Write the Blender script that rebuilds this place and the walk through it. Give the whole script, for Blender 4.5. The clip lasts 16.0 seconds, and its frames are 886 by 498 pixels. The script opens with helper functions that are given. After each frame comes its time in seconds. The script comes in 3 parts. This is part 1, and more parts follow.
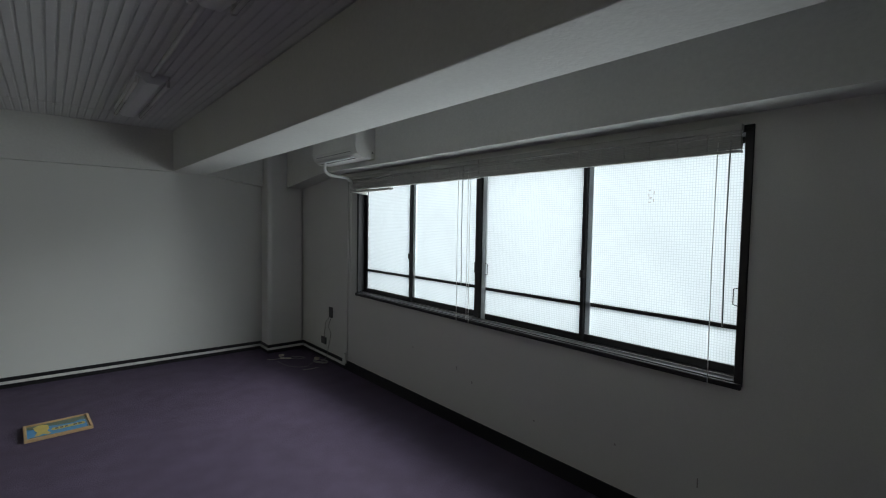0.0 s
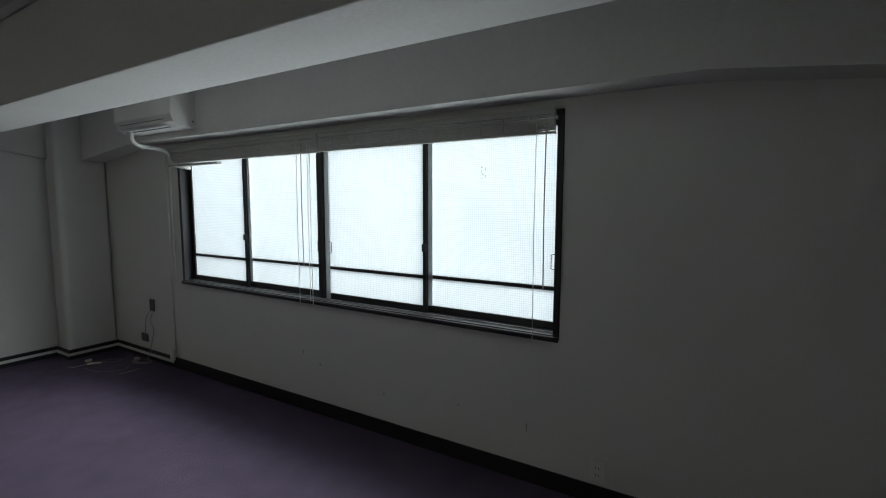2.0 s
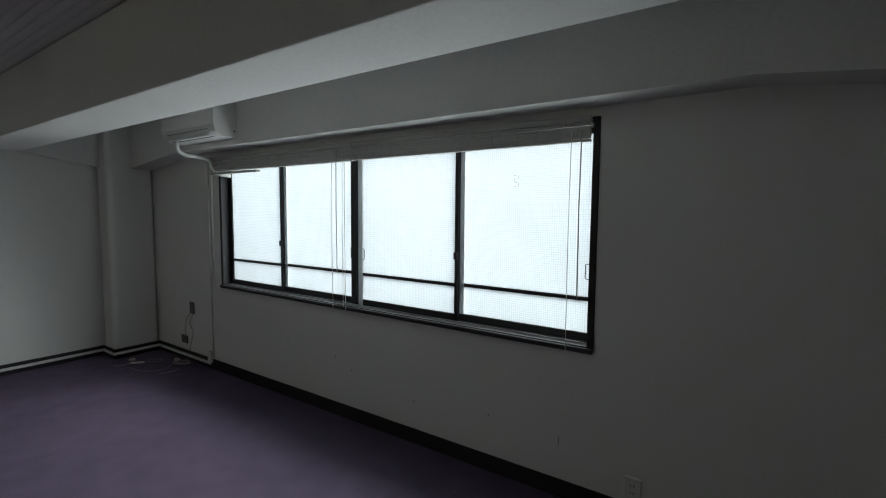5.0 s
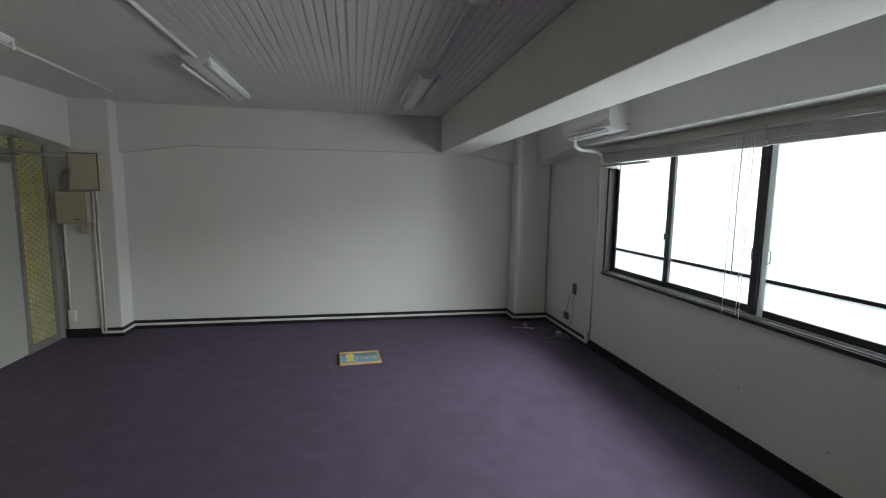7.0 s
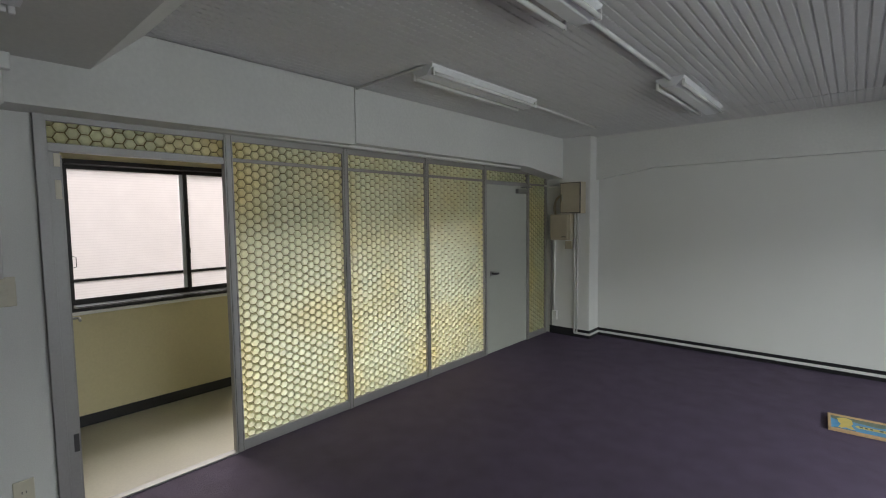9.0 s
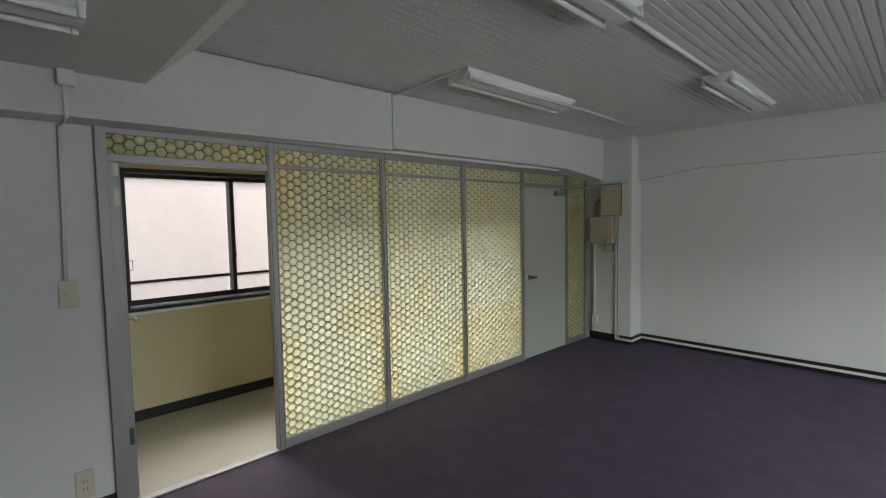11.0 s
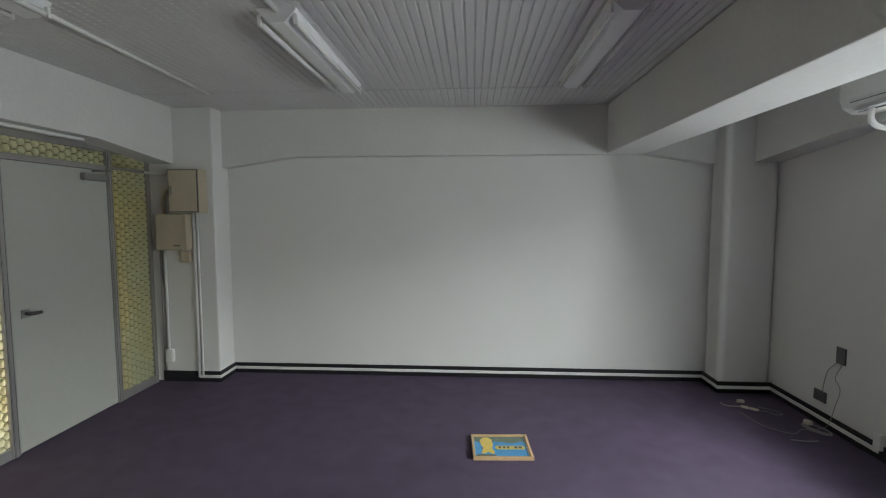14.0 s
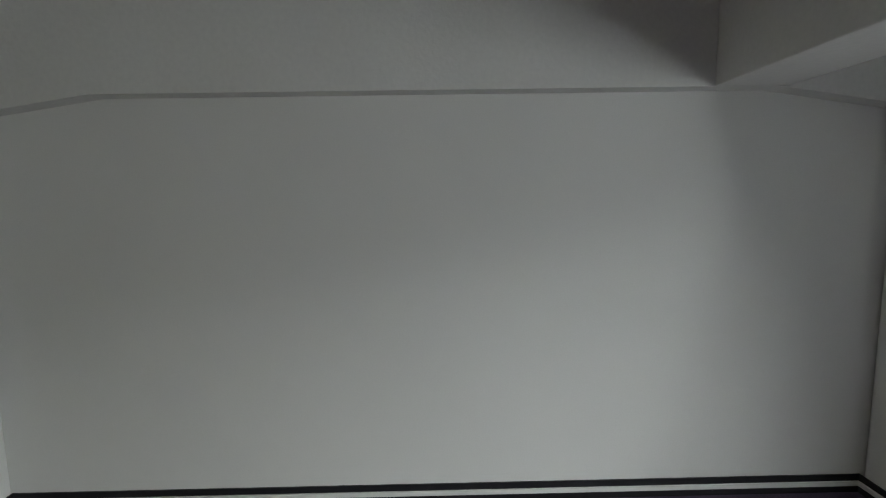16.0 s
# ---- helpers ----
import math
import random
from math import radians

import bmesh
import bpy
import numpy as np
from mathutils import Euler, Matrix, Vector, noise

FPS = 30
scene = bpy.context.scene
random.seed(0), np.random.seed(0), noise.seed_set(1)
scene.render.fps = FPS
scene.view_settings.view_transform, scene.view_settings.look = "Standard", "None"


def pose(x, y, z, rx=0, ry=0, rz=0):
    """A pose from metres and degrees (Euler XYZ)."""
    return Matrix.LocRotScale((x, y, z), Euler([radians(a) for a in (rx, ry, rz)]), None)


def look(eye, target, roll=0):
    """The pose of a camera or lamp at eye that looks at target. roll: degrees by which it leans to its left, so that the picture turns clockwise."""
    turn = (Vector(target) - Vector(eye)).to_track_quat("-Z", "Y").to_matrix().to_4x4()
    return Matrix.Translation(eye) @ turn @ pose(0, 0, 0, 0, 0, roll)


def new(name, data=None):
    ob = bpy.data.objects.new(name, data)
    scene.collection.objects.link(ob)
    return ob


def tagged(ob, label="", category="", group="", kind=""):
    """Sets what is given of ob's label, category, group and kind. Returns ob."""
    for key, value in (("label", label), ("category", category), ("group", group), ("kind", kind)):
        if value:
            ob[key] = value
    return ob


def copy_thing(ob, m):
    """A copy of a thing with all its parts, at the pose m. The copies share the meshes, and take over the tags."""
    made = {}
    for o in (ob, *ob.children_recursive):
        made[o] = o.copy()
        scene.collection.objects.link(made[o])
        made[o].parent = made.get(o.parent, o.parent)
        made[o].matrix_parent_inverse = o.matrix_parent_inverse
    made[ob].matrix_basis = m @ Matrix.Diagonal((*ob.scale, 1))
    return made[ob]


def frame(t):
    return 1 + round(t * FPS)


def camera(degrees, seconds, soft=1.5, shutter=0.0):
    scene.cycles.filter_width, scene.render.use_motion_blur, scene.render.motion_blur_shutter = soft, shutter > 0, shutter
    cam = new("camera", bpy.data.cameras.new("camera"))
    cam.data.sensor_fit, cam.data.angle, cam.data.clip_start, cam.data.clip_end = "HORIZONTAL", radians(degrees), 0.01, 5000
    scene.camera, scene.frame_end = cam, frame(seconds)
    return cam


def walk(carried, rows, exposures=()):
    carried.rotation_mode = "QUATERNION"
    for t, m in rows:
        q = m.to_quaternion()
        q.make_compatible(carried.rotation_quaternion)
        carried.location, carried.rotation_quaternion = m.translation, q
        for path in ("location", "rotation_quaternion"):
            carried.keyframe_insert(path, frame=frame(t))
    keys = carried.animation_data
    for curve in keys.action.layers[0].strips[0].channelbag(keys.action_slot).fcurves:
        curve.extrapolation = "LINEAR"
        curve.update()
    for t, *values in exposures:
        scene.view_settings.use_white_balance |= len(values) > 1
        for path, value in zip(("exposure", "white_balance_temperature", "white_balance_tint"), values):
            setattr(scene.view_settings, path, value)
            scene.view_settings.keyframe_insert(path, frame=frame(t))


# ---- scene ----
cam = camera(87.6, 16.0, 1.1)
PATH = [
    (0, (0.275, -0.063, 1.637), (1.572, 1.456, 1.537), 1.0),
    (0.5, (0.308, -0.074, 1.637), (1.791, 1.26, 1.488), 0.6),
    (1, (0.331, -0.081, 1.639), (1.929, 1.107, 1.448), 0.0),
    (1.5, (0.326, -0.08, 1.643), (1.99, 1.01, 1.437), -0.2),
    (2, (0.323, -0.078, 1.635), (2.029, 0.948, 1.441), 0.1),
    (2.5, (0.325, -0.083, 1.632), (2.053, 0.908, 1.447), 0.3),
    (3, (0.334, -0.085, 1.636), (2.072, 0.888, 1.458), 0.3),
    (5.5, (0.303, -0.049, 1.632), (1.833, 1.231, 1.485), 0.8),
    (6, (0.234, -0.022, 1.641), (1.415, 1.578, 1.435), 1.0),
    (6.5, (0.209, -0.022, 1.632), (0.991, 1.805, 1.403), 0.9),
    (7, (0.257, -0.044, 1.678), (0.633, 1.906, 1.441), 0.9),
    (7.5, (0.178, -0.027, 1.639), (0.0, 1.954, 1.431), 0.4),
    (8, (0.175, -0.035, 1.606), (-0.575, 1.81, 1.425), -0.2),
    (8.5, (0.206, -0.041, 1.631), (-0.9, 1.617, 1.468), -0.8),
    (9, (0.199, -0.036, 1.633), (-1.128, 1.453, 1.492), -0.7),
    (9.5, (0.192, -0.039, 1.634), (-1.26, 1.331, 1.508), -0.9),
    (12, (0.24, -0.005, 1.64), (-1.178, 1.4, 1.516), -1.6),
    (12.5, (0.278, 0.072, 1.621), (-0.756, 1.777, 1.467), -1.5),
    (13, (0.201, 0.405, 1.557), (-0.312, 2.331, 1.394), -0.6),
    (13.5, (0.099, 0.883, 1.629), (-0.153, 2.861, 1.472), 0.0),
    (14, (0.097, 1.425, 1.629), (-0.029, 3.415, 1.481), -0.1),
    (14.5, (0.028, 1.974, 1.627), (-0.079, 3.967, 1.498), 0.5),
    (15, (0.052, 2.514, 1.643), (-0.041, 4.507, 1.498), -0.2),
    (15.5, (0.034, 3.036, 1.63), (-0.087, 5.027, 1.477), -0.4),
    (16, (-0.002, 3.588, 1.695), (0.022, 5.574, 1.462), -0.9),
]

EXPOSURES = [(0.0, -0.72, 6350, 8), (3.2, -0.58, 6350, 8), (5.5, -0.62, 6350, 8), (6.0, -0.6, 6350, 8), (6.5, -0.3, 6400, 9), (7.0, 0.1, 6500, 10),
             (7.5, 0.58, 6500, 10), (8.0, 0.35, 6500, 10), (8.5, 0.2, 6500, 10), (9.5, 0.14, 6500, 10), (12.0, 0.14, 6500, 10), (12.5, 0.12, 6500, 10), (13.0, 0.32, 6500, 10), (14.5, 0.46, 6500, 10), (15.2, 0.4, 6500, 10), (16.0, 0.08, 6500, 10)]
walk(cam, [(t, look(eye, target, roll)) for t, eye, target, roll in PATH], EXPOSURES)

# ---- daylight: overcast sky, soft sun, and the sky's light at the two window bands ----
world = bpy.data.worlds.new("overcast_sky")
scene.world = world
world.use_nodes = True
wn = world.node_tree
sky = wn.nodes.new("ShaderNodeTexSky")
sky.sky_type = "NISHITA"
sky.sun_disc = False
sky.sun_elevation, sky.sun_rotation = radians(50), radians(70)
wn.links.new(sky.outputs[0], wn.nodes["Background"].inputs[0])
wn.nodes["Background"].inputs[1].default_value = 0.08


def window_light(name, x, y, z, wide, high, watts, ry, color):
    data = bpy.data.lights.new(name, "AREA")
    data.shape, data.size, data.size_y, data.energy, data.color = "RECTANGLE", high, wide, watts, color
    ob = new(name, data)
    ob.matrix_world = pose(x, y, z, 0, ry, 0)
    return ob


sun_data = bpy.data.lights.new("sun", "SUN")
sun_data.energy, sun_data.angle, sun_data.color = 0.6, radians(12), (1, 0.97, 0.93)
new("sun", sun_data).matrix_world = look((0, 0, 9), (-2.2, 1.2, 6.2))
window_light("sky_light_street", 6.4, 0.8, 4.6, 8.2, 4.4, 2000, 52, (0.918, 0.972, 0.982))
window_light("sky_light_opening", 3.04, 2.49, 1.53, 3.5, 1.12, 68, 90, (0.918, 0.972, 0.982))
window_light("sky_light_corridor", -8.0, 2.9, 4.6, 6.4, 3.4, 760, -52, (1.0, 0.93, 0.91))


# ---- materials ----
def material(name, color, rough=0.6, metal=0.0, spread=0.06, grain=60.0, stain=1.5, bump=0.05, bump_scale=None, translucent=0.0, tint=None, spec=0.5, grid=0.0, axes="YZ", ribs=0.42, aged=None):
    m = bpy.data.materials.new(name)
    m.use_nodes = True
    nt = m.node_tree
    bsdf = nt.nodes["Principled BSDF"]
    geo = nt.nodes.new("ShaderNodeNewGeometry")
    fine = nt.nodes.new("ShaderNodeTexNoise")
    fine.inputs["Scale"].default_value, fine.inputs["Detail"].default_value = grain, 3
    wide = nt.nodes.new("ShaderNodeTexNoise")
    wide.inputs["Scale"].default_value, wide.inputs["Detail"].default_value = stain, 5
    for n in (fine, wide):
        nt.links.new(geo.outputs["Position"], n.inputs["Vector"])
    add = nt.nodes.new("ShaderNodeMath")
    add.operation = "ADD"
    nt.links.new(fine.outputs["Fac"], add.inputs[0])
    nt.links.new(wide.outputs["Fac"], add.inputs[1])
    ramp = nt.nodes.new("ShaderNodeMapRange")
    ramp.inputs["From Min"].default_value, ramp.inputs["From Max"].default_value = 0.6, 1.4
    ramp.inputs["To Min"].default_value, ramp.inputs["To Max"].default_value = 1 - spread, 1 + spread
    nt.links.new(add.outputs[0], ramp.inputs[0])
    mul = nt.nodes.new("ShaderNodeVectorMath")
    mul.operation = "SCALE"
    mul.inputs[0].default_value = color
    nt.links.new(ramp.outputs[0], mul.inputs["Scale"])
    nt.links.new(mul.outputs[0], bsdf.inputs["Base Color"])
    bsdf.inputs["Roughness"].default_value, bsdf.inputs["Metallic"].default_value = rough, metal
    bsdf.inputs["Specular IOR Level"].default_value = spec
    if grid:
        # wires and ribs cast into the glass
        cut = nt.nodes.new("ShaderNodeSeparateXYZ")
        nt.links.new(geo.outputs["Position"], cut.inputs[0])
        lines = []
        for axis in axes:
            f = nt.nodes.new("ShaderNodeMath")
            f.operation = "MULTIPLY"
            f.inputs[1].default_value = math.tau / grid
            g = nt.nodes.new("ShaderNodeMath")
            g.operation = "SINE"
            nt.links.new(cut.outputs[axis], f.inputs[0])
            nt.links.new(f.outputs[0], g.inputs[0])
            lines.append(g)
        top = nt.nodes.new("ShaderNodeMath")
        top.operation = "MAXIMUM"
        nt.links.new(lines[0].outputs[0], top.inputs[0])
        nt.links.new(lines[-1].outputs[0], top.inputs[1])
        soft = nt.nodes.new("ShaderNodeMapRange")
        soft.inputs["From Min"].default_value, soft.inputs["From Max"].default_value = 0.60, 1.0
        soft.inputs["To Min"].default_value, soft.inputs["To Max"].default_value = 1.0, ribs
        nt.links.new(top.outputs[0], soft.inputs[0])
        both = nt.nodes.new("ShaderNodeMath")
        both.operation = "MULTIPLY"
        nt.links.new(ramp.outputs[0], both.inputs[0])
        nt.links.new(soft.outputs[0], both.inputs[1])
        ramp = both
    if bump:
        b = nt.nodes.new("ShaderNodeBump")
        b.inputs["Strength"].default_value, b.inputs["Distance"].default_value = bump, 0.01
        relief = nt.nodes.new("ShaderNodeTexNoise")
        relief.inputs["Scale"].default_value = bump_scale or grain
        nt.links.new(geo.outputs["Position"], relief.inputs["Vector"])
        nt.links.new(relief.outputs["Fac"], b.inputs["Height"])
        nt.links.new(b.outputs[0], bsdf.inputs["Normal"])
    if translucent:
        t = nt.nodes.new("ShaderNodeBsdfTranslucent")
        mul2 = nt.nodes.new("ShaderNodeVectorMath")
        mul2.operation = "SCALE"
        mul2.inputs[0].default_value = tint or color
        nt.links.new(ramp.outputs[0], mul2.inputs["Scale"])
        nt.links.new(mul2.outputs[0], t.inputs["Color"])
        if aged:
            # yellowing in broad patches
            patch = nt.nodes.new("ShaderNodeTexNoise")
            patch.inputs["Scale"].default_value, patch.inputs["Detail"].default_value = 1.9, 4
            nt.links.new(geo.outputs["Position"], patch.inputs["Vector"])
            span = nt.nodes.new("ShaderNodeMapRange")
            span.inputs["From Min"].default_value, span.inputs["From Max"].default_value = 0.45, 0.9
            nt.links.new(patch.outputs["Fac"], span.inputs[0])
            # deeper yellow along the posts, which stand one bay apart
            cut = nt.nodes.new("ShaderNodeSeparateXYZ")
            nt.links.new(geo.outputs["Position"], cut.inputs[0])
            last = cut.outputs["Y"]
            for step, value in (("SUBTRACT", 1.354), ("DIVIDE", 0.9665), ("FRACT", 0), ("SUBTRACT", 0.5), ("ABSOLUTE", 0), ("SUBTRACT", 0.32), ("MULTIPLY", 2.2), ("MAXIMUM", 0.0)):
                n = nt.nodes.new("ShaderNodeMath")
                n.operation = step
                n.inputs[1].default_value = value
                nt.links.new(last, n.inputs[0])
                last = n.outputs[0]
            both = nt.nodes.new("ShaderNodeMath")
            both.operation, both.use_clamp = "ADD", True
            nt.links.new(span.outputs[0], both.inputs[0])
            nt.links.new(last, both.inputs[1])
            span = both
            blend = nt.nodes.new("ShaderNodeMix")
            blend.data_type = "VECTOR"
            nt.links.new(span.outputs[0], blend.inputs["Factor"])
            blend.inputs[4].default_value, blend.inputs[5].default_value = tint, aged
            nt.links.new(blend.outputs[1], mul2.inputs[0])
        mix = nt.nodes.new("ShaderNodeMixShader")
        mix.inputs[0].default_value = translucent
        nt.links.new(bsdf.outputs[0], mix.inputs[1])
        nt.links.new(t.outputs[0], mix.inputs[2])
        nt.links.new(mix.outputs[0], nt.nodes["Material Output"].inputs["Surface"])
    return m


WALL = material("wallpaper", (0.70, 0.70, 0.67), 0.75, spread=0.045, grain=140, stain=1.1, bump=0.12, bump_scale=220)
BEAM = material("painted_concrete", (0.66, 0.66, 0.63), 0.8, spread=0.06, grain=40, stain=1.7, bump=0.16, bump_scale=60)
CEIL = material("ceiling_board", (0.66, 0.66, 0.65), 0.7, spread=0.05, grain=30, stain=1.2, bump=0.1, bump_scale=90)
CARPET = material("purple_carpet", (0.088, 0.064, 0.108), 0.72, spread=0.30, grain=230, stain=5.5, bump=0.6, bump_scale=420, spec=0.38)
# made translucent so that daylight from behind turns the sash edges pale
LIT_EDGE = material("backlit_sash_edge", (0.4, 0.42, 0.42), 0.4, spread=0.1, grain=30, bump=0, translucent=0.17, tint=(0.90, 0.95, 0.97))
BLACK = material("black_vinyl", (0.012, 0.012, 0.014), 0.45, spread=0.2, grain=50, bump=0.03)
SASH = material("dark_bronze_aluminium", (0.014, 0.013, 0.015), 0.5, 0.0, spread=0.15, bump=0.02)
TRACK = material("worn_track_aluminium", (0.42, 0.42, 0.43), 0.35, 0.8, spread=0.1, bump=0.02)
ALU = material("grey_aluminium", (0.38, 0.372, 0.36), 0.45, 0.6, spread=0.06, grain=80, bump=0.02)
GLASS = material("figured_wired_glass", (0.55, 0.58, 0.60), 0.25, spread=0.03, grain=8, stain=0.9, bump=0.3, bump_scale=180, translucent=0.26, tint=(0.91, 0.955, 0.975), grid=0.014)
REEDED = material("corridor_reeded_glass", (0.55, 0.53, 0.52), 0.3, spread=0.05, grain=8, stain=0.9, bump=0.3, bump_scale=150, translucent=0.32, tint=(0.95, 0.915, 0.905), grid=0.022, axes="Z", ribs=0.82)
CELL = material("yellow_fibreglass", (0.50, 0.45, 0.22), 0.4, spread=0.10, grain=12, stain=1.4, bump=0.05, translucent=0.76, tint=(0.85, 0.92, 0.75), aged=(0.92, 0.83, 0.47))
WEB = material("olive_cell_web", (0.05, 0.045, 0.022), 0.6, spread=0.12, grain=20, bump=0.02, translucent=0.55, tint=(0.38, 0.35, 0.17), spec=0.1)
DOOR = material("grey_white_door_steel", (0.43, 0.44, 0.39), 0.5, spread=0.035, grain=25, stain=1.3, bump=0.03)
WHITE = material("white_plastic", (0.74, 0.74, 0.71), 0.4, spread=0.04, grain=40, bump=0.02)
IVORY = material("ivory_plastic", (0.62, 0.58, 0.46), 0.42, spread=0.05, grain=30, bump=0.02)
BEIGE = material("beige_painted_steel", (0.47, 0.41, 0.30), 0.5, spread=0.05, grain=30, stain=3, bump=0.02)
ENAMEL = material("white_enamel", (0.78, 0.79, 0.79), 0.28, spread=0.03, grain=20, bump=0.01)
TUBE = material("unlit_phosphor_tube", (0.80, 0.80, 0.77), 0.2, spread=0.02, grain=20, bump=0)
CHROME = material("brushed_steel", (0.36, 0.36, 0.35), 0.28, 0.95, spread=0.06, bump=0.01)
DARKSTEEL = material("dark_worn_steel", (0.10, 0.10, 0.10), 0.35, 0.6, spread=0.1, bump=0.01)
GREY = material("dark_grey_plate", (0.09, 0.09, 0.09), 0.5, spread=0.15, bump=0.02)
CREAM = material("cream_corridor_paint", (0.62, 0.55, 0.34), 0.7, spread=0.05, grain=50, stain=1.6, bump=0.08)
LINO = material("beige_corridor_floor", (0.50, 0.48, 0.38), 0.35, spread=0.07, grain=60, stain=2.2, bump=0.03)
BLIND = material("off_white_blind_slat", (0.44, 0.435, 0.41), 0.45, spread=0.10, grain=30, bump=0.02)
WOOD = material("pale_wood_frame", (0.46, 0.31, 0.16), 0.5, spread=0.15, grain=70, bump=0.05)
BLUE = material("poster_blue", (0.05, 0.26, 0.52), 0.3, spread=0.15, grain=20, bump=0)
GREEN = material("poster_green", (0.10, 0.14, 0.10), 0.3, spread=0.35, grain=25, bump=0)
YELLOW = material("poster_yellow", (0.60, 0.46, 0.10), 0.3, spread=0.15, grain=20, bump=0)
INK = material("poster_ink", (0.10, 0.09, 0.06), 0.4, spread=0.1, bump=0)
PAPER = material("poster_white", (0.75, 0.74, 0.70), 0.4, spread=0.05, bump=0)
WIRE = material("white_wire", (0.33, 0.32, 0.30), 0.5, spread=0.05, bump=0)
SCUFF = material("grey_scuff", (0.38, 0.37, 0.35), 0.8, spread=0.2, bump=0)
CONCRETE = material("outdoor_concrete", (0.32, 0.31, 0.30), 0.9, spread=0.15, grain=20, stain=0.6, bump=0.1)


# ---- mesh helpers ----
def slab(bm, lo, hi, bevel=0.0):
    """A box between two corners, with rounded edges when asked for."""
    made = bmesh.ops.create_cube(bm, size=1)["verts"]
    for v in made:
        v.co = Vector([(a + b) / 2 + c * (b - a) for a, b, c in zip(lo, hi, v.co)])
    if bevel:
        edges = list({e for v in made for e in v.link_edges})
        bmesh.ops.bevel(bm, geom=edges, offset=bevel, segments=2 if bevel < 0.03 else 8, affect="EDGES", profile=0.5)
    return bm


def prism(bm, outline, axis, a, b):
    """An outline in the two other axes, in order, drawn out along an axis from a to b."""
    def at(p, s):
        return (s, p[0], p[1]) if axis == "x" else (p[0], s, p[1]) if axis == "y" else (p[0], p[1], s)
    one = [bm.verts.new(at(p, a)) for p in outline]
    two = [bm.verts.new(at(p, b)) for p in outline]
    bm.faces.new(one), bm.faces.new(two[::-1])
    for i in range(len(one)):
        j = (i + 1) % len(one)
        bm.faces.new((one[j], one[i], two[i], two[j]))
    bmesh.ops.recalc_face_normals(bm, faces=bm.faces)
    return bm


def rod(bm, path, radius, sides=8):
    """A round tube along a list of places."""
    pts = [Vector(p) for p in path]
    rings = []
    for i, p in enumerate(pts):
        d = (pts[min(i + 1, len(pts) - 1)] - pts[max(i - 1, 0)]).normalized()
        u = d.cross(Vector((0.31, 0.17, 0.93))).normalized()
        w = d.cross(u)
        rings.append([bm.verts.new(p + radius * (math.cos(k * math.tau / sides) * u + math.sin(k * math.tau / sides) * w)) for k in range(sides)])
    for r, s in zip(rings, rings[1:]):
        for k in range(sides):
            f = bm.faces.new((r[k], r[(k + 1) % sides], s[(k + 1) % sides], s[k]))
            f.smooth = True
    bm.faces.new(rings[0][::-1]), bm.faces.new(rings[-1])
    bmesh.ops.recalc_face_normals(bm, faces=bm.faces)
    return bm


def curve(points, steps=6):
    """Places along a smooth line through a few places."""
    p = [Vector(a) for a in points]
    p = [2 * p[0] - p[1]] + p + [2 * p[-1] - p[-2]]
    out = []
    for i in range(1, len(p) - 2):
        for k in range(steps):
            t = k / steps
            out.append(0.5 * (2 * p[i] + (p[i + 1] - p[i - 1]) * t + (2 * p[i - 1] - 5 * p[i] + 4 * p[i + 1] - p[i + 2]) * t * t
                              + (3 * p[i] - p[i - 1] - 3 * p[i + 1] + p[i + 2]) * t ** 3))
    return out + [p[-2]]


def part(name, bm, mat, parent=None, label=""):
    """Links a bmesh as one mesh object, under a thing or a part where one is given."""
    data = bpy.data.meshes.new(name)
    bm.to_mesh(data)
    bm.free()
    data.materials.append(mat)
    ob = new(name, data)
    ob.parent = parent
    return tagged(ob, label)


def thing(name, place, label, category, group="", kind=""):
    ob = new(name)
    ob.location = place
    return tagged(ob, label, category, group, kind)


def setting(name, bm, mat, label, category="", parent=None):
    ob = part(name, bm, mat, parent)
    return tagged(ob, label, category or "structure", kind="structure")


def B(*boxes, bevel=0.0):
    bm = bmesh.new()
    for lo, hi in boxes:
        slab(bm, lo, hi, bevel)
    return bm


# ---- plan ----
XW, XP, YF, YN = 2.805, -2.98, 5.985, -3.2       # window wall, partition, far wall, back wall
XC = -4.33                                       # outer wall of the corridor
H = 2.645                                        # ceiling
W_Y0, W_Y1, W_Z0, W_Z1 = 0.66, 4.315, 0.885, 2.14
C_Y0, C_Y1, C_Z0, C_Z1 = 0.67, 4.32, 0.935, 2.11
COL = 5.70                                       # front of the corner columns

# ---- structure ----
setting("floor", B(((XP - 0.03, YN, -0.12), (XW + 0.2, YF + 0.2, 0))), CARPET, "worn dark purple carpet floor of an empty office", "floor")
setting("floor_corridor", B(((XC - 0.2, YN, -0.12), (XP - 0.03, YF + 0.2, -0.004))), LINO, "glossy beige lino floor of the corridor", "floor")
setting("wall_east", B(((XW, YN, 0), (XW + 0.2, W_Y0, H)), ((XW, W_Y1, 0), (XW + 0.2, YF + 0.2, H)),
                       ((XW, W_Y0, 0), (XW + 0.2, W_Y1, W_Z0)), ((XW, W_Y0, W_Z1), (XW + 0.2, W_Y1, H))), WALL,
        "off-white wallpapered window wall with small scuffs", "wall")
setting("wall_north", B(((XP - 0.1, YF, 0), (XW, YF + 0.2, H)), ((XC - 0.2, YF, 0), (XP - 0.1, YF + 0.2, H))), WALL, "plain off-white wallpapered end wall", "wall")
setting("wall_south", B(((XC - 0.2, YN - 0.2, 0), (XW + 0.2, YN, H))), WALL, "plain off-white back wall", "wall")
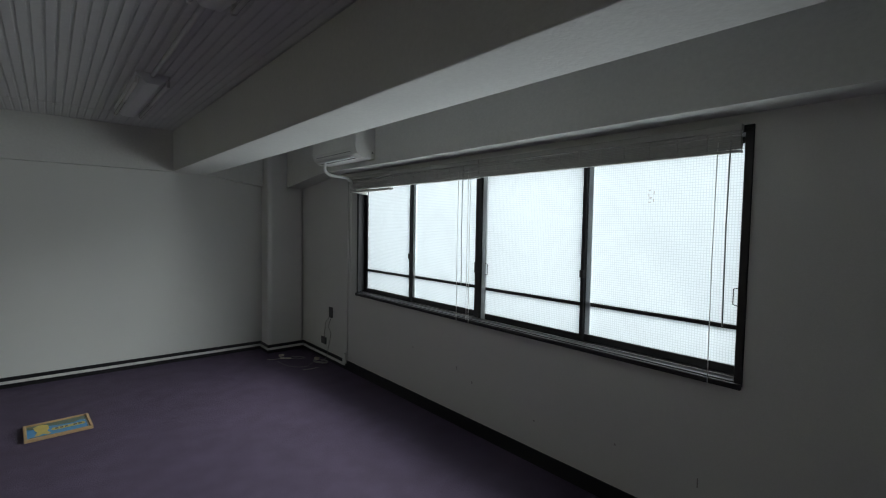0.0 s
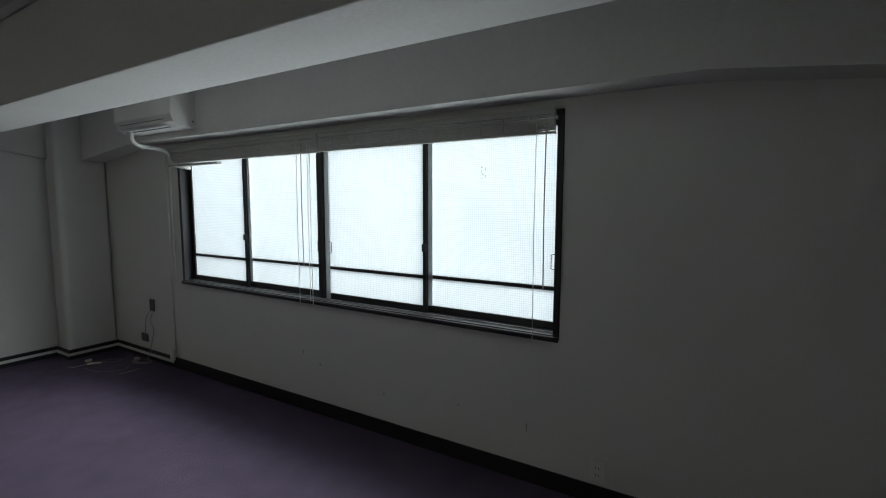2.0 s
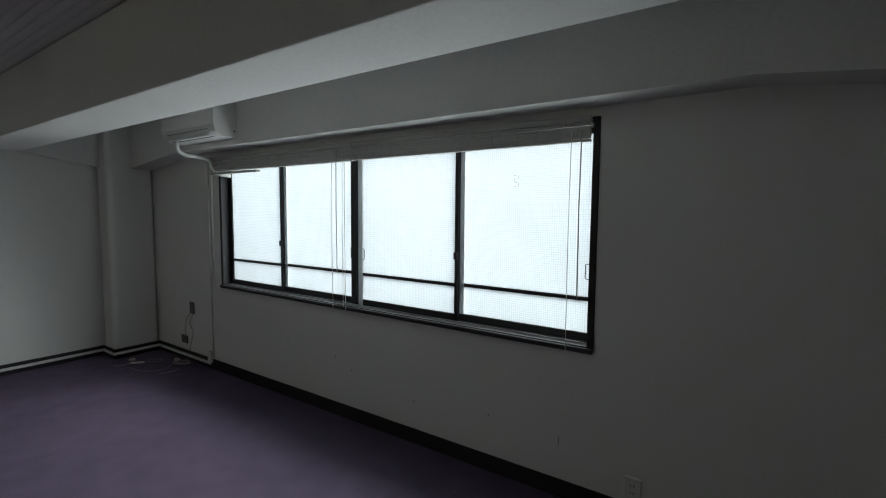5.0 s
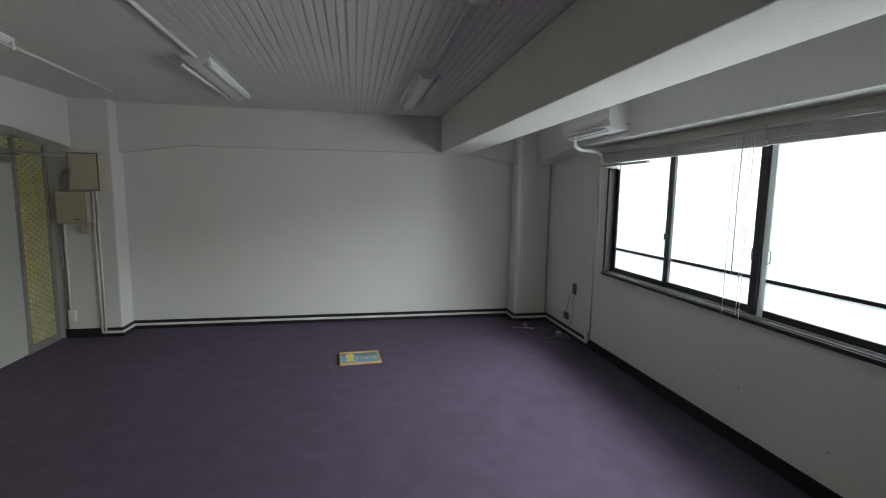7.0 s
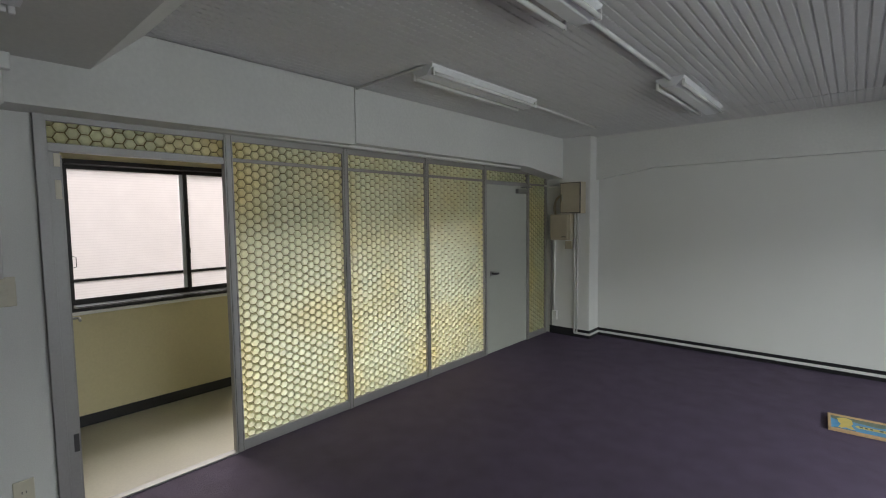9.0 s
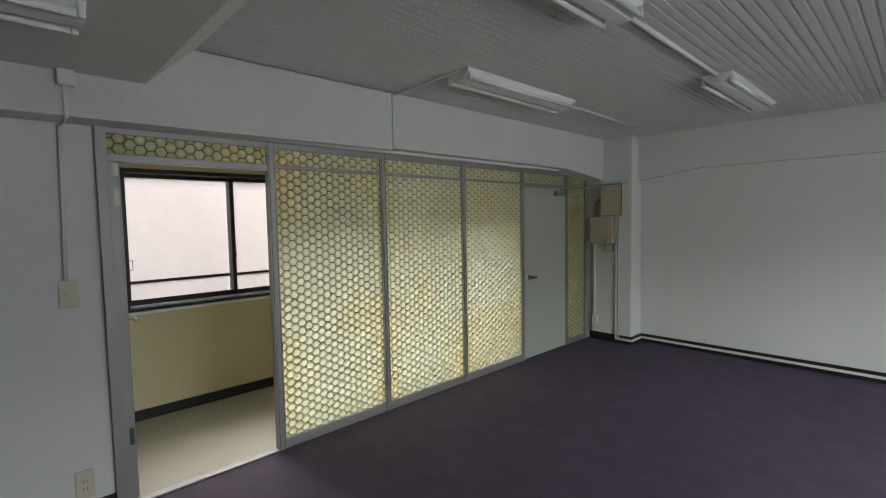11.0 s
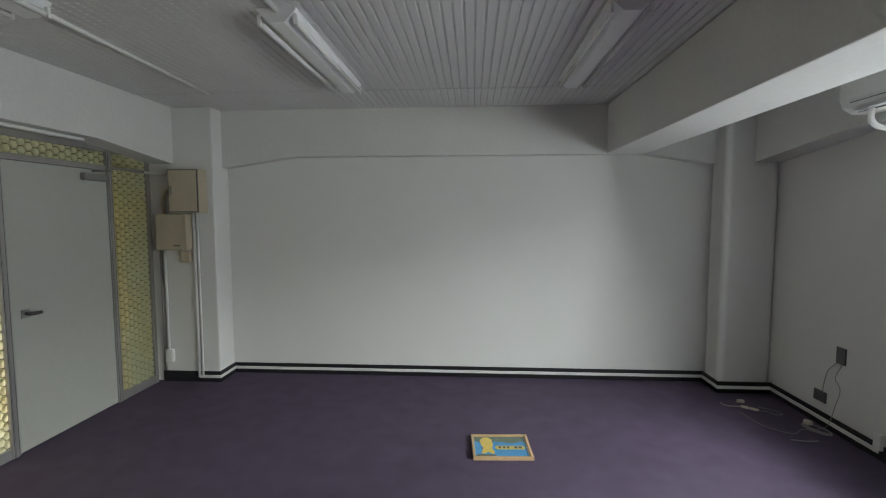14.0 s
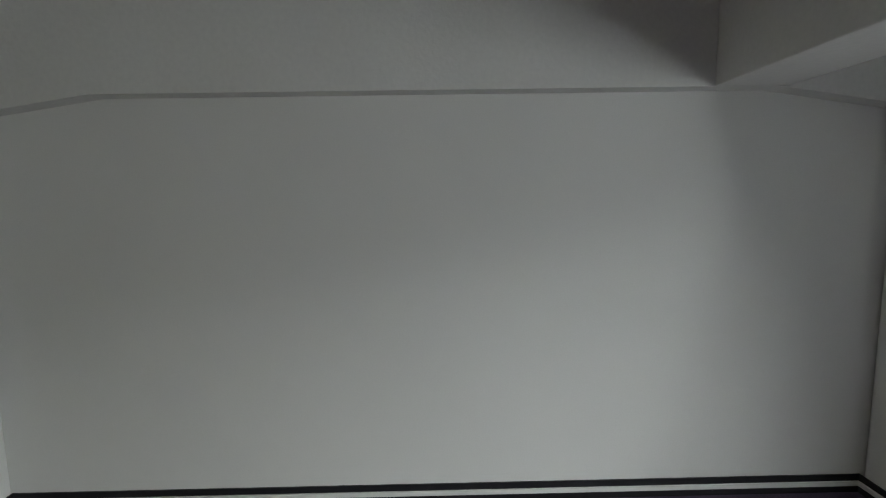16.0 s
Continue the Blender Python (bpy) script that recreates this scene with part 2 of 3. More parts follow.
setting("wall_west", B(((XP - 0.1, YN, 0), (XP, 0.364, 2.25))), WALL, "off-white wall beside the doorway", "wall")
setting("wall_corridor", B(((XC - 0.2, YN, 0), (XC, C_Y0, H)), ((XC - 0.2, C_Y1, 0), (XC, YF, H)),
                           ((XC - 0.2, C_Y0, 0), (XC, C_Y1, C_Z0)), ((XC - 0.2, C_Y0, C_Z1), (XC, C_Y1, H))), CREAM,
        "cream painted corridor wall below the windows", "wall")
bm = bmesh.new()
prism(bm, [(-2.39, H), (-2.39, 2.085), (-1.65, 2.195), (1.65, 2.195), (2.39, 2.085), (2.39, H)], "y", YF - 0.11, YF - 0.001)
setting("beam_north", bm, BEAM, "painted concrete beam with sloped ends on the end wall", "beam")
setting("beam_middle", B(((1.35, YN, 2.195), (1.72, YF - 0.11, H)), bevel=0.006), BEAM, "deep painted concrete ceiling beam", "beam")
bm = prism(bmesh.new(), [(COL, H), (COL, 2.085), (4.72, 2.193), (0.0, 2.193), (-0.98, 2.085), (YN, 2.085), (YN, H)], "x", 2.58, XW)
setting("beam_east", bm, BEAM, "painted concrete beam with sloped ends above the windows", "beam")
bm = prism(bmesh.new(), [(COL, H), (COL, 2.115), (4.81, 2.215), (2.26, 2.215), (2.26, H)], "x", XP - 0.12, -2.745)
setting("beam_west", bm, BEAM, "off-white beam above the partition", "beam")
bm = prism(bmesh.new(), [(2.26, H), (2.26, 2.205), (0.9, 2.19), (YN, 2.17), (YN, H)], "x", XP - 0.12, -2.757)
setting("beam_west", bm, BEAM, "off-white beam above the doorway", "beam")
bm = prism(bmesh.new(), [(YN, H - 0.002), (0.835, H - 0.002), (0.58, 2.405), (YN, 2.405)], "x", -2.757, 1.35)
setting("ceiling_drop", bm, BEAM, "lowered plain ceiling with a sloped edge", "ceiling")
setting("column_northeast", B(((2.345, COL, 0), (XW, YF, H)), bevel=0.055), WALL, "papered corner column with a rounded edge", "column")
setting("column_northwest", B(((XP - 0.05, COL, 0), (-2.36, YF, H)), bevel=0.012), WALL, "papered corner column carrying meter boxes", "column")

# ribbed ceiling boards, with a plain border along the end wall
RIB, GAP, EDGE = 0.056, 0.008, 5.24
bm = bmesh.new()
x = -2.745
while x < 1.35:
    x1 = min(x + RIB - GAP, 1.35)
    prism(bm, [(x, H + 0.006), (x + 0.005, H), (x1 - 0.005, H), (x1, H + 0.006)], "y", 0.56, EDGE)
    prism(bm, [(x, H + 0.004), (x + 0.005, H), (x1 - 0.005, H), (x1, H + 0.004)], "y", EDGE + 0.012, YF - 0.11)
    x += RIB
slab(bm, (-2.745, 0.56, H + 0.0062), (1.35, EDGE, H + 0.03))
slab(bm, (-2.745, EDGE + 0.012, H + 0.0042), (1.35, YF - 0.11, H + 0.03))
slab(bm, (1.72, YN, H), (2.58, YF - 0.11, H + 0.03))
slab(bm, (XC - 0.2, YN, H + 0.031), (XW + 0.2, YF + 0.2, H + 0.15))
slab(bm, (XC, YN, H - 0.1), (XP - 0.12, YF, H + 0.031))
x = -2.745
while x + RIB < 1.35:
    y = 0.62
    while y < EDGE - 0.03:
        # short bridges across each groove
        bm.faces.new([bm.verts.new(p) for p in ((x + RIB - GAP - 0.004, y, H + 0.0006), (x + RIB - GAP - 0.004, y + 0.017, H + 0.0006),
                                                (x + RIB + 0.004, y + 0.017, H + 0.0006), (x + RIB + 0.004, y, H + 0.0006))])
        y += 0.04
    x += RIB
setting("ceiling", bm, CEIL, "ribbed white ceiling boards with perforated grooves", "ceiling")

# baseboards with a white cable strip
bb = 0.105
setting("baseboard_north", B(((-2.36, YF - 0.008, 0), (2.345, YF, bb))), BLACK, "black vinyl baseboard", "baseboard")
setting("baseboard_northeast", B(((2.337, COL - 0.008, 0), (XW, COL, bb)), ((2.337, COL, 0), (2.345, YF - 0.008, bb))), BLACK, "black vinyl baseboard", "baseboard")
setting("baseboard_northwest", B(((XP + 0.05, COL - 0.008, 0), (-2.352, COL, bb)), ((-2.36, COL, 0), (-2.352, YF - 0.008, bb))), BLACK, "black vinyl baseboard", "baseboard")
setting("baseboard_east", B(((XW - 0.008, YN, 0), (XW, COL - 0.008, bb))), BLACK, "black vinyl baseboard", "baseboard")
setting("baseboard_west", B(((XP, YN, 0), (XP + 0.008, 0.364, bb))), BLACK, "black vinyl baseboard", "baseboard")
setting("baseboard_corridor", B(((XC, YN, -0.004), (XC + 0.01, YF, 0.085))), BLACK, "dark vinyl corridor baseboard", "baseboard")
z0, z1, d = 0.042, 0.070, 0.012
strip = B(((-2.34, YF - 0.008 - d, z0), (2.325, YF - 0.008, z1)), ((2.325, COL - 0.008 - d, z0), (2.337, YF - 0.008, z1)),
          ((2.337, COL - 0.008 - d, z0), (XW - 0.008, COL - 0.008, z1)), ((XW - 0.008 - d, 4.56, z0), (XW - 0.008, COL - 0.02, z1)),
          ((-2.352, COL - 0.02, z0), (-2.34, YF - 0.008, z1)), ((-2.56, COL - 0.02, z0), (-2.352, COL - 0.008, z1)), bevel=0.003)
tagged(part("cable_strip", strip, WHITE), "white plastic cable strip along the black baseboard", "cable strip")


# ---- windows ----
def window(name, x, inward, y0, y1, z0, z1, label, rail, bars, groups, glass):
    """A band of sliding sashes. inward: the side of the room, +1 or -1 along x."""
    w = thing(name, (x, (y0 + y1) / 2, z0), label, "window", kind="structure")
    oy, oz = (y0 + y1) / 2, z0

    def piece(nm, mat, parent, a, b, bevel=0.002, lab=""):
        lo = [min(p, q) for p, q in zip(a, b)]
        hi = [max(p, q) for p, q in zip(a, b)]
        return part(nm, slab(bmesh.new(), (lo[0], lo[1] - oy, lo[2] - oz), (hi[0], hi[1] - oy, hi[2] - oz), bevel), mat, parent, lab)

    a, b = 0.012 * inward, -0.150 * inward
    piece("window_frame", SASH, w, (a, y0, z0), (b, y0 + 0.035, z1))
    piece("window_frame", SASH, w, (a, y1 - 0.035, z0), (b, y1, z1))
    piece("window_frame", SASH, w, (a, y0 + 0.035, z1 - 0.035), (b, y1 - 0.035, z1))
    piece("window_frame", SASH, w, (a, y0 + 0.035, z0), (b, y1 - 0.035, z0 + 0.022))
    piece("window_sill", SASH, w, (0.030 * inward, y0, z0 - 0.012), (a, y1, z0 + 0.016))
    piece("track", TRACK, w, (-0.030 * inward, y0 + 0.035, z0 + 0.022), (-0.034 * inward, y1 - 0.035, z0 + 0.032), 0, "worn aluminium track")
    if bars:
        piece("mullion", SASH, w, (-0.045 * inward, bars[0], z0 + 0.022), (b, bars[1], z1 - 0.035))
    for g0, g1, meet in groups:
        for k, (s0, s1) in enumerate(((g0, meet + 0.013), (meet - 0.013, g1))):
            xs = (-0.068 if k else -0.098) * inward
            xe = xs - 0.026 * inward
            L, R = (0.026, 0.05 if g1 > y1 - 0.1 else 0.045) if k else (0.03, 0.026)
            top, low = z1 - 0.037, z0 + 0.024
            sash = piece("sash", SASH, w, (xs, s0, low), (xe, s0 + L, top))
            # the stile at the mullion lets light through, to look pale as if sky-lit
            piece("stile", LIT_EDGE if k and g1 < y1 - 0.1 else SASH, sash, (xs, s1 - R, low), (xe, s1, top))
            piece("bottom_rail", SASH, sash, (xs, s0 + L, low), (xe, s1 - R, low + 0.045))
            piece("top_rail", SASH, sash, (xs, s0 + L, top - 0.03), (xe, s1 - R, top))
            piece("glazing_bar", SASH, sash, (xs, s0 + L, rail - 0.011), (xe, s1 - R, rail + 0.011))
            xm = (xs + xe) / 2
            for q0, q1 in ((low + 0.045, rail - 0.011), (rail + 0.011, top - 0.03)):
                p = piece("pane", glass, sash, (xm - 0.002, s0 + L, q0), (xm + 0.002, s1 - R, q1), 0, "frosted figured glass pane")
                p.visible_shadow = False
            py = s1 - R if k else s0 + L
            pe = py - 0.022 if k else py + 0.022
            ring = [(xs + 0.004 * inward, v - oy, q - oz) for v, q in ((py, 1.35), (pe, 1.345), (pe, 1.265), (py, 1.26))]
            part("pull", rod(bmesh.new(), ring, 0.003, 6), SASH, sash)
        # added glowing strip: stands in for the other sash's edge seen through glass
        piece("sash_edge_strip", LIT_EDGE, w, (-0.0935 * inward, meet - 0.046, z0 + 0.07), (-0.0975 * inward, meet - 0.014, z1 - 0.07), 0, "added translucent strip for the sash edge behind the glass")
        piece("latch", SASH, w, (-0.078 * inward, meet - 0.014, 1.32), (-0.050 * inward, meet + 0.012, 1.37), 0.004)
    return w


window("window_1", XW, -1, W_Y0, W_Y1, W_Z0, W_Z1, "long dark-framed sliding window with frosted wired glass", 1.15,
       (2.505, 2.56), ((0.695, 2.505, 1.60), (2.56, 4.28, 3.46)), GLASS)
window("window_2", XC, 1, C_Y0, C_Y1, C_Z0, C_Z1, "dark-framed sliding corridor window with frosted glass", 1.155,
       (2.43, 2.52), ((0.705, 2.43, 1.585), (2.52, 4.285, 3.4)), REEDED)
setting("sill_corridor", B(((XC, C_Y0 - 0.03, C_Z0 - 0.04), (XC + 0.035, C_Y1 + 0.03, C_Z0 - 0.014)), bevel=0.003), WHITE, "white corridor window sill", "sill")


# ---- partition of posts, rails and cellular panels ----
POSTS = [(1.305, 1.363), (2.262, 2.318), (3.235, 3.290), (4.196, 4.250), (5.128, 5.180)]
partition = thing("partition", (XP, 0.02, 0), "grey aluminium partition with yellow honeycomb fibreglass panels", "partition", kind="structure")


def pbar(name, y0, y1, z0, z1, x0=-0.03, x1=0.022, bevel=0.003, label=""):
    return part(name, slab(bmesh.new(), (x0, y0, z0), (x1, y1, z1), bevel), ALU, partition, label)


for a, b in POSTS:
    pbar("post", a, b, 0, 2.205)
    pbar("post_bead", a + 0.016, b - 0.016, 0.002, 2.2, 0.022, 0.026, 0)
    for y in (a + 0.009, b - 0.012):
        part("post_groove", slab(bmesh.new(), (0.0215, y, 0.002), (0.0228, y + 0.003, 2.2)), GREY, partition, "dark groove")
pbar("post", 0.345, 0.398, 0, 2.205, -0.03, 0.03)
pbar("post_groove", 0.352, 0.357, 0.002, 2.2, 0.030, 0.031, 0, "dark groove")
pbar("post_groove", 0.386, 0.390, 0.002, 2.2, 0.030, 0.031, 0, "dark groove")
pbar("door_jamb", 0.398, 0.447, 0.012, 2.0, -0.032, 0.012)
for z, tall in ((1.955, 0.07), (1.80, 0.10)):
    part("strike_plate", slab(bmesh.new(), (0.012, 0.420, z - tall / 2), (0.017, 0.447, z + tall / 2), 0.001), IVORY, partition, "worn ivory hinge plate")
part("strike_plate", slab(bmesh.new(), (0.012, 0.424, 0.36), (0.016, 0.447, 0.46), 0.001), DARKSTEEL, partition, "dark lower hinge plate")
pbar("post", 5.60, 5.64, 0, 2.205)
SPANS = [(0.398, 1.305), (1.363, 2.262), (2.318, 3.235), (3.290, 4.196), (4.250, 5.128), (5.180, 5.60)]
for i, (a, b) in enumerate(SPANS):
    pbar("top_rail", a, b, 2.155, 2.205, -0.028, 0.018)
    pbar("transom_rail", a, b, 2.0 if i in (0, 4) else 2.02, 2.045, -0.026, 0.014)
    if i not in (0, 4):
        pbar("bottom_rail", a, b, 0, 0.075, -0.026, 0.016)
pbar("threshold", 0.398, 1.305, 0, 0.012, -0.03, 0.03, 0.002, "bright worn metal threshold")
trunk = B(((XP + 0.10, 1.0, 2.192), (XP + 0.135, 4.81, 2.214)), bevel=0.004)
tagged(part("cable_trunking", trunk, WHITE), "white cable trunking under the beam", "cable trunking")

# cells: six-sided raised buttons on a darker web
S = 0.0352
CX, CZ = 1.5 * S, math.sqrt(3) * S


def cell_shape():
    verts, faces, mats = [], [], []
    for r, h in ((S, 0.0), (S * 0.90, 0.0), (S * 0.83, 0.011), (S * 0.56, 0.017)):
        for k in range(6):
            verts.append((h, r * math.cos(k * math.pi / 3), r * math.sin(k * math.pi / 3)))
    for ring in range(3):
        for k in range(6):
            a, b = ring * 6 + k, ring * 6 + (k + 1) % 6
            faces.append((a, b, b + 6, a + 6))
            mats.append(1 if ring == 0 else 0)
    faces.append(tuple(range(18, 24)))
    mats.append(0)
    return verts, faces, mats


CELL_V, CELL_F, CELL_M = cell_shape()


def cell_mesh(name, places):
    n = len(CELL_V)
    verts = [(x, y + py, z + pz) for py, pz in places for x, y, z in CELL_V]
    faces = [tuple(i + j * n for i in f) for j in range(len(places)) for f in CELL_F]
    data = bpy.data.meshes.new(name)
    data.from_pydata(verts, [], faces)
    data.materials.append(CELL), data.materials.append(WEB)
    data.polygons.foreach_set("material_index", CELL_M * len(places))
    data.update()
    return data


def cells(y0, y1, z0, z1):
    out, i, y = [], 0, y0 + 0.3 * S
    while y < y1 + 0.5 * S:
        z = z0 + (CZ / 2 if i % 2 else 0)
        while z < z1 + 0.4 * CZ:
            out.append((y, z))
            z += CZ
        y += CX
        i += 1
    return out


one_cell = cell_mesh("hex_cell", [(0, 0)])
loose = 0
for i, (a, b) in enumerate(SPANS):
    for z0, z1 in ((2.045, 2.155), (0.075, 2.02)):
        if z0 < 1 and i in (0, 4):
            continue
        places = cells(a, b, z0, z1)
        panel = part("panel_edge", B(((-0.012, a, z0), (-0.008, a + 0.004, z1))), ALU, partition)
        apart = places[:300 - loose] if i == 1 and z0 < 1 else []
        for py, pz in apart:
            c = new("hex_cell", one_cell)
            c.parent, c.location = panel, (-0.016, py, pz)
        loose += len(apart)
        rest = places[len(apart):]
        if rest:
            c = new("hex_cells", cell_mesh("hex_cells", rest))
            c.parent, c.location = panel, (-0.016, 0, 0)
            tagged(c, kind="stuff")


# ---- doors ----
def lever(parent, x, y, z, side, turn=1):
    part("lever_plate", slab(bmesh.new(), (x, y - 0.03, z - 0.03), (x + side * 0.010, y + 0.03, z + 0.03), 0.003), CHROME, parent)
    part("lever", rod(bmesh.new(), curve([(x, y, z), (x + side * 0.045, y, z), (x + side * 0.055, y + turn * 0.025, z), (x + side * 0.052, y + turn * 0.07, z - 0.002)]), 0.013), DARKSTEEL, parent, "dark worn steel lever")


door = thing("door_1", (XP, 4.71, 0), "closed grey-white flush steel door in the partition", "door", kind="structure")
part("leaf", slab(bmesh.new(), (-0.025, -0.437, 0.008), (0.012, 0.435, 1.997), 0.002), DOOR, door)
lever(door, 0.012, -0.34, 0.955, 1)
part("closer_body", slab(bmesh.new(), (0.012, 0.17, 1.905), (0.06, 0.39, 1.965), 0.01), CHROME, door, "grey door closer")
part("closer_arm", rod(bmesh.new(), [(0.05, 0.25, 1.98), (0.13, 0.36, 1.985), (0.02, 0.43, 2.01)], 0.007), CHROME, door)
open_door = thing("door_2", (XP - 0.035, 0.445, 0), "grey-white steel door standing open into the corridor", "door", kind="structure")
open_door.rotation_euler = (0, 0, radians(-8))
part("leaf", slab(bmesh.new(), (-0.88, 0, 0.015), (0, 0.036, 1.985), 0.002), DOOR, open_door)
part("edge_trim", slab(bmesh.new(), (0, -0.001, 0.015), (0.004, 0.037, 1.985)), ALU, open_door)
for z in (0.3, 1.75):
    part("hinge", rod(bmesh.new(), [(0.012, -0.004, z - 0.06), (0.012, -0.004, z + 0.06)], 0.009), CHROME, open_door)
part("closer_plate", slab(bmesh.new(), (-0.06, -0.012, 1.72), (-0.01, 0, 1.85), 0.003), CHROME, open_door)
part("lever", rod(bmesh.new(), curve([(-0.80, 0.036, 0.96), (-0.80, 0.085, 0.96), (-0.72, 0.09, 0.955)]), 0.009), CHROME, open_door)


# ---- ceiling lights ----
def ceiling_light(x, y0, y1, z, label):
    t = thing("ceiling_light", (x, (y0 + y1) / 2, z), label, "ceiling light", "fluorescent ceiling lights")
    h = (y1 - y0) / 2
    part("body", prism(bmesh.new(), [(-0.10, 0), (-0.098, -0.012), (-0.045, -0.064), (-0.036, -0.068), (0.036, -0.068), (0.045, -0.064), (0.098, -0.012), (0.10, 0)], "y", -h, h), ENAMEL, t)
    for s in (-1, 1):
        tube = part("tube", rod(bmesh.new(), [(s * 0.092, -h + 0.03, -0.062), (s * 0.092, h - 0.03, -0.062)], 0.014, 12), TUBE, t, "unlit white fluorescent tube")
        for e in (-1, 1):
            part("socket", slab(bmesh.new(), (s * 0.092 - 0.010, e * (h - 0.016) - 0.010, -0.078), (s * 0.092 + 0.010, e * (h - 0.016) + 0.010, -0.026), 0.004), WHITE, tube)
    return t


first = ceiling_light(-0.87, 3.72, 5.06, H, "unlit white twin-tube fluorescent light on the ribbed ceiling")
for x, y, z in ((-0.85, 1.54, H), (0.84, 4.37, H), (0.84, 1.54, H), (-2.02, 2.93, H), (-1.85, -0.45, 2.405)):
    copy_thing(first, pose(x, y, z))


def conduit(points, radius, label, name="cable_conduit", mat=WHITE):
    return tagged(part(name, rod(bmesh.new(), points, radius), mat), label, "conduit")


conduit([(-0.86, 2.2, H - 0.01), (-0.87, 3.73, H - 0.01)], 0.014, "white cable conduit between two ceiling lights")
conduit([(0.84, 2.2, H - 0.01), (0.84, 3.71, H - 0.01)], 0.014, "white cable conduit between two ceiling lights")
conduit([(-2.03, 3.62, H - 0.01), (-2.09, 5.22, H - 0.01)], 0.012, "white cable conduit running from a ceiling light")
conduit(curve([(-2.01, 2.30, H - 0.012), (-2.06, 2.25, H - 0.012), (-2.42, 2.27, H - 0.01), (-2.735, 2.27, H - 0.012)]), 0.010, "white cable from the beam to a ceiling light")

# ---- meter boxes and pipes on the corner column ----
box = thing("meter_box", (-2.568, COL, 1.65), "beige steel distribution box with a small latch", "electrical box")
part("body", slab(bmesh.new(), (-0.147, -0.14, 0), (0.147, 0, 0.405), 0.003), BEIGE, box)
part("gasket", slab(bmesh.new(), (-0.142, -0.143, 0.006), (0.142, -0.14, 0.399)), GREY, box, "dark gap round the lid")
lid = part("lid", slab(bmesh.new(), (-0.134, -0.151, 0.014), (0.130, -0.143, 0.391), 0.003), BEIGE, box)
part("latch", slab(bmesh.new(), (-0.115, -0.159, 0.165), (-0.10, -0.151, 0.245), 0.003), CHROME, lid, "chrome latch")
box2 = thing("breaker_box", (-2.685, COL, 1.302), "beige steel breaker box with a dark slot", "electrical box")
part("body", slab(bmesh.new(), (-0.185, -0.11, 0), (0.105, 0, 0.338), 0.004), BEIGE, box2)
lid2 = part("lid", slab(bmesh.new(), (-0.182, -0.118, 0.004), (0.075, -0.11, 0.334), 0.003), BEIGE, box2)
part("slot", slab(bmesh.new(), (-0.015, -0.122, 0.035), (0.05, -0.118, 0.047)), GREY, lid2, "dark slot")
sw = thing("switch_box", (-2.64, COL, 1.18), "small beige box under the breaker box", "electrical box")
part("body", slab(bmesh.new(), (-0.045, -0.045, 0), (0.045, 0, 0.105), 0.005), BEIGE, sw)
conduit([(-2.56, COL - 0.014, 1.655), (-2.56, COL - 0.014, 0.05)], 0.014, "white pipe running down the column")
conduit([(-2.525, COL - 0.012, 1.655), (-2.525, COL - 0.012, 0.06)], 0.010, "thin white pipe running down the column")
conduit([(-2.86, COL - 0.014, 1.29), (-2.86, COL - 0.014, 0.32)], 0.013, "white pipe from the breaker box")
conduit([(-2.90, COL - 0.014, 1.29), (-2.90, COL - 0.014, 0.11)], 0.011, "grey pipe from the breaker box", mat=ALU)
conduit(curve([(-2.75, COL - 0.02, 1.90), (-2.82, COL - 0.03, 1.84), (-2.85, COL - 0.03, 1.74), (-2.84, COL - 0.03, 1.635)]), 0.016, "beige bent cable sleeve between two electrical boxes", mat=BEIGE)
conduit([(-2.79, COL - 0.03, 2.02), (-2.93, COL - 0.03, 2.02), (-2.97, COL - 0.10, 2.03)], 0.012, "short white pipe into the partition")
ob = thing("socket_box", (-2.845, COL, 0.2), "small white socket box at the foot of the column", "socket")
part("body", slab(bmesh.new(), (-0.035, -0.045, 0), (0.035, 0, 0.125), 0.005), WHITE, ob)


# ---- plates on the walls ----
def plate(name, place, rz, wide, high, mat, label, category, holes=0, button=False):
    t = thing(name, place, label, category)
    t.rotation_euler = (0, 0, radians(rz))
    part("cover", slab(bmesh.new(), (-wide / 2, -0.012, -high / 2), (wide / 2, 0, high / 2), 0.004), mat, t)
    if button:
        part("button", slab(bmesh.new(), (-0.016, -0.017, -0.014), (0.016, -0.012, 0.014), 0.002), mat, t)
    for k in range(holes):
        for s in (-1, 1):
            part("slot", slab(bmesh.new(), (s * 0.008 - 0.002, -0.0135, (k - (holes - 1) / 2) * 0.04 - 0.006), (s * 0.008 + 0.002, -0.011, (k - (holes - 1) / 2) * 0.04 + 0.006)), GREY, t)
    return t


plate("light_switch", (XP, 0.215, 1.28), 90, 0.085, 0.15, IVORY, "ivory wall switch beside the doorway", "switch", button=True)
plate("wall_socket", (XP, 0.228, 0.21), 90, 0.085, 0.165, IVORY, "ivory double wall socket near the floor", "socket", 2)
plate("phone_plate", (XW, 4.92, 0.59), -90, 0.085, 0.125, GREY, "dark grey cover plate with loose wires", "plate")
plate("phone_plate", (XW, 5.10, 0.222), -90, 0.125, 0.085, GREY, "dark grey cover plate above the baseboard", "plate")
plate("wall_socket", (XW, 0.43, 0.19), -90, 0.085, 0.125, WHITE, "white wall socket under the window", "socket", 2)
jb = thing("junction_box", (-2.757, 0.24, 2.33), "white cable junction box on the beam", "junction box")
part("body", slab(bmesh.new(), (0, -0.035, 0), (0.04, 0.035, 0.085), 0.006), WHITE, jb)
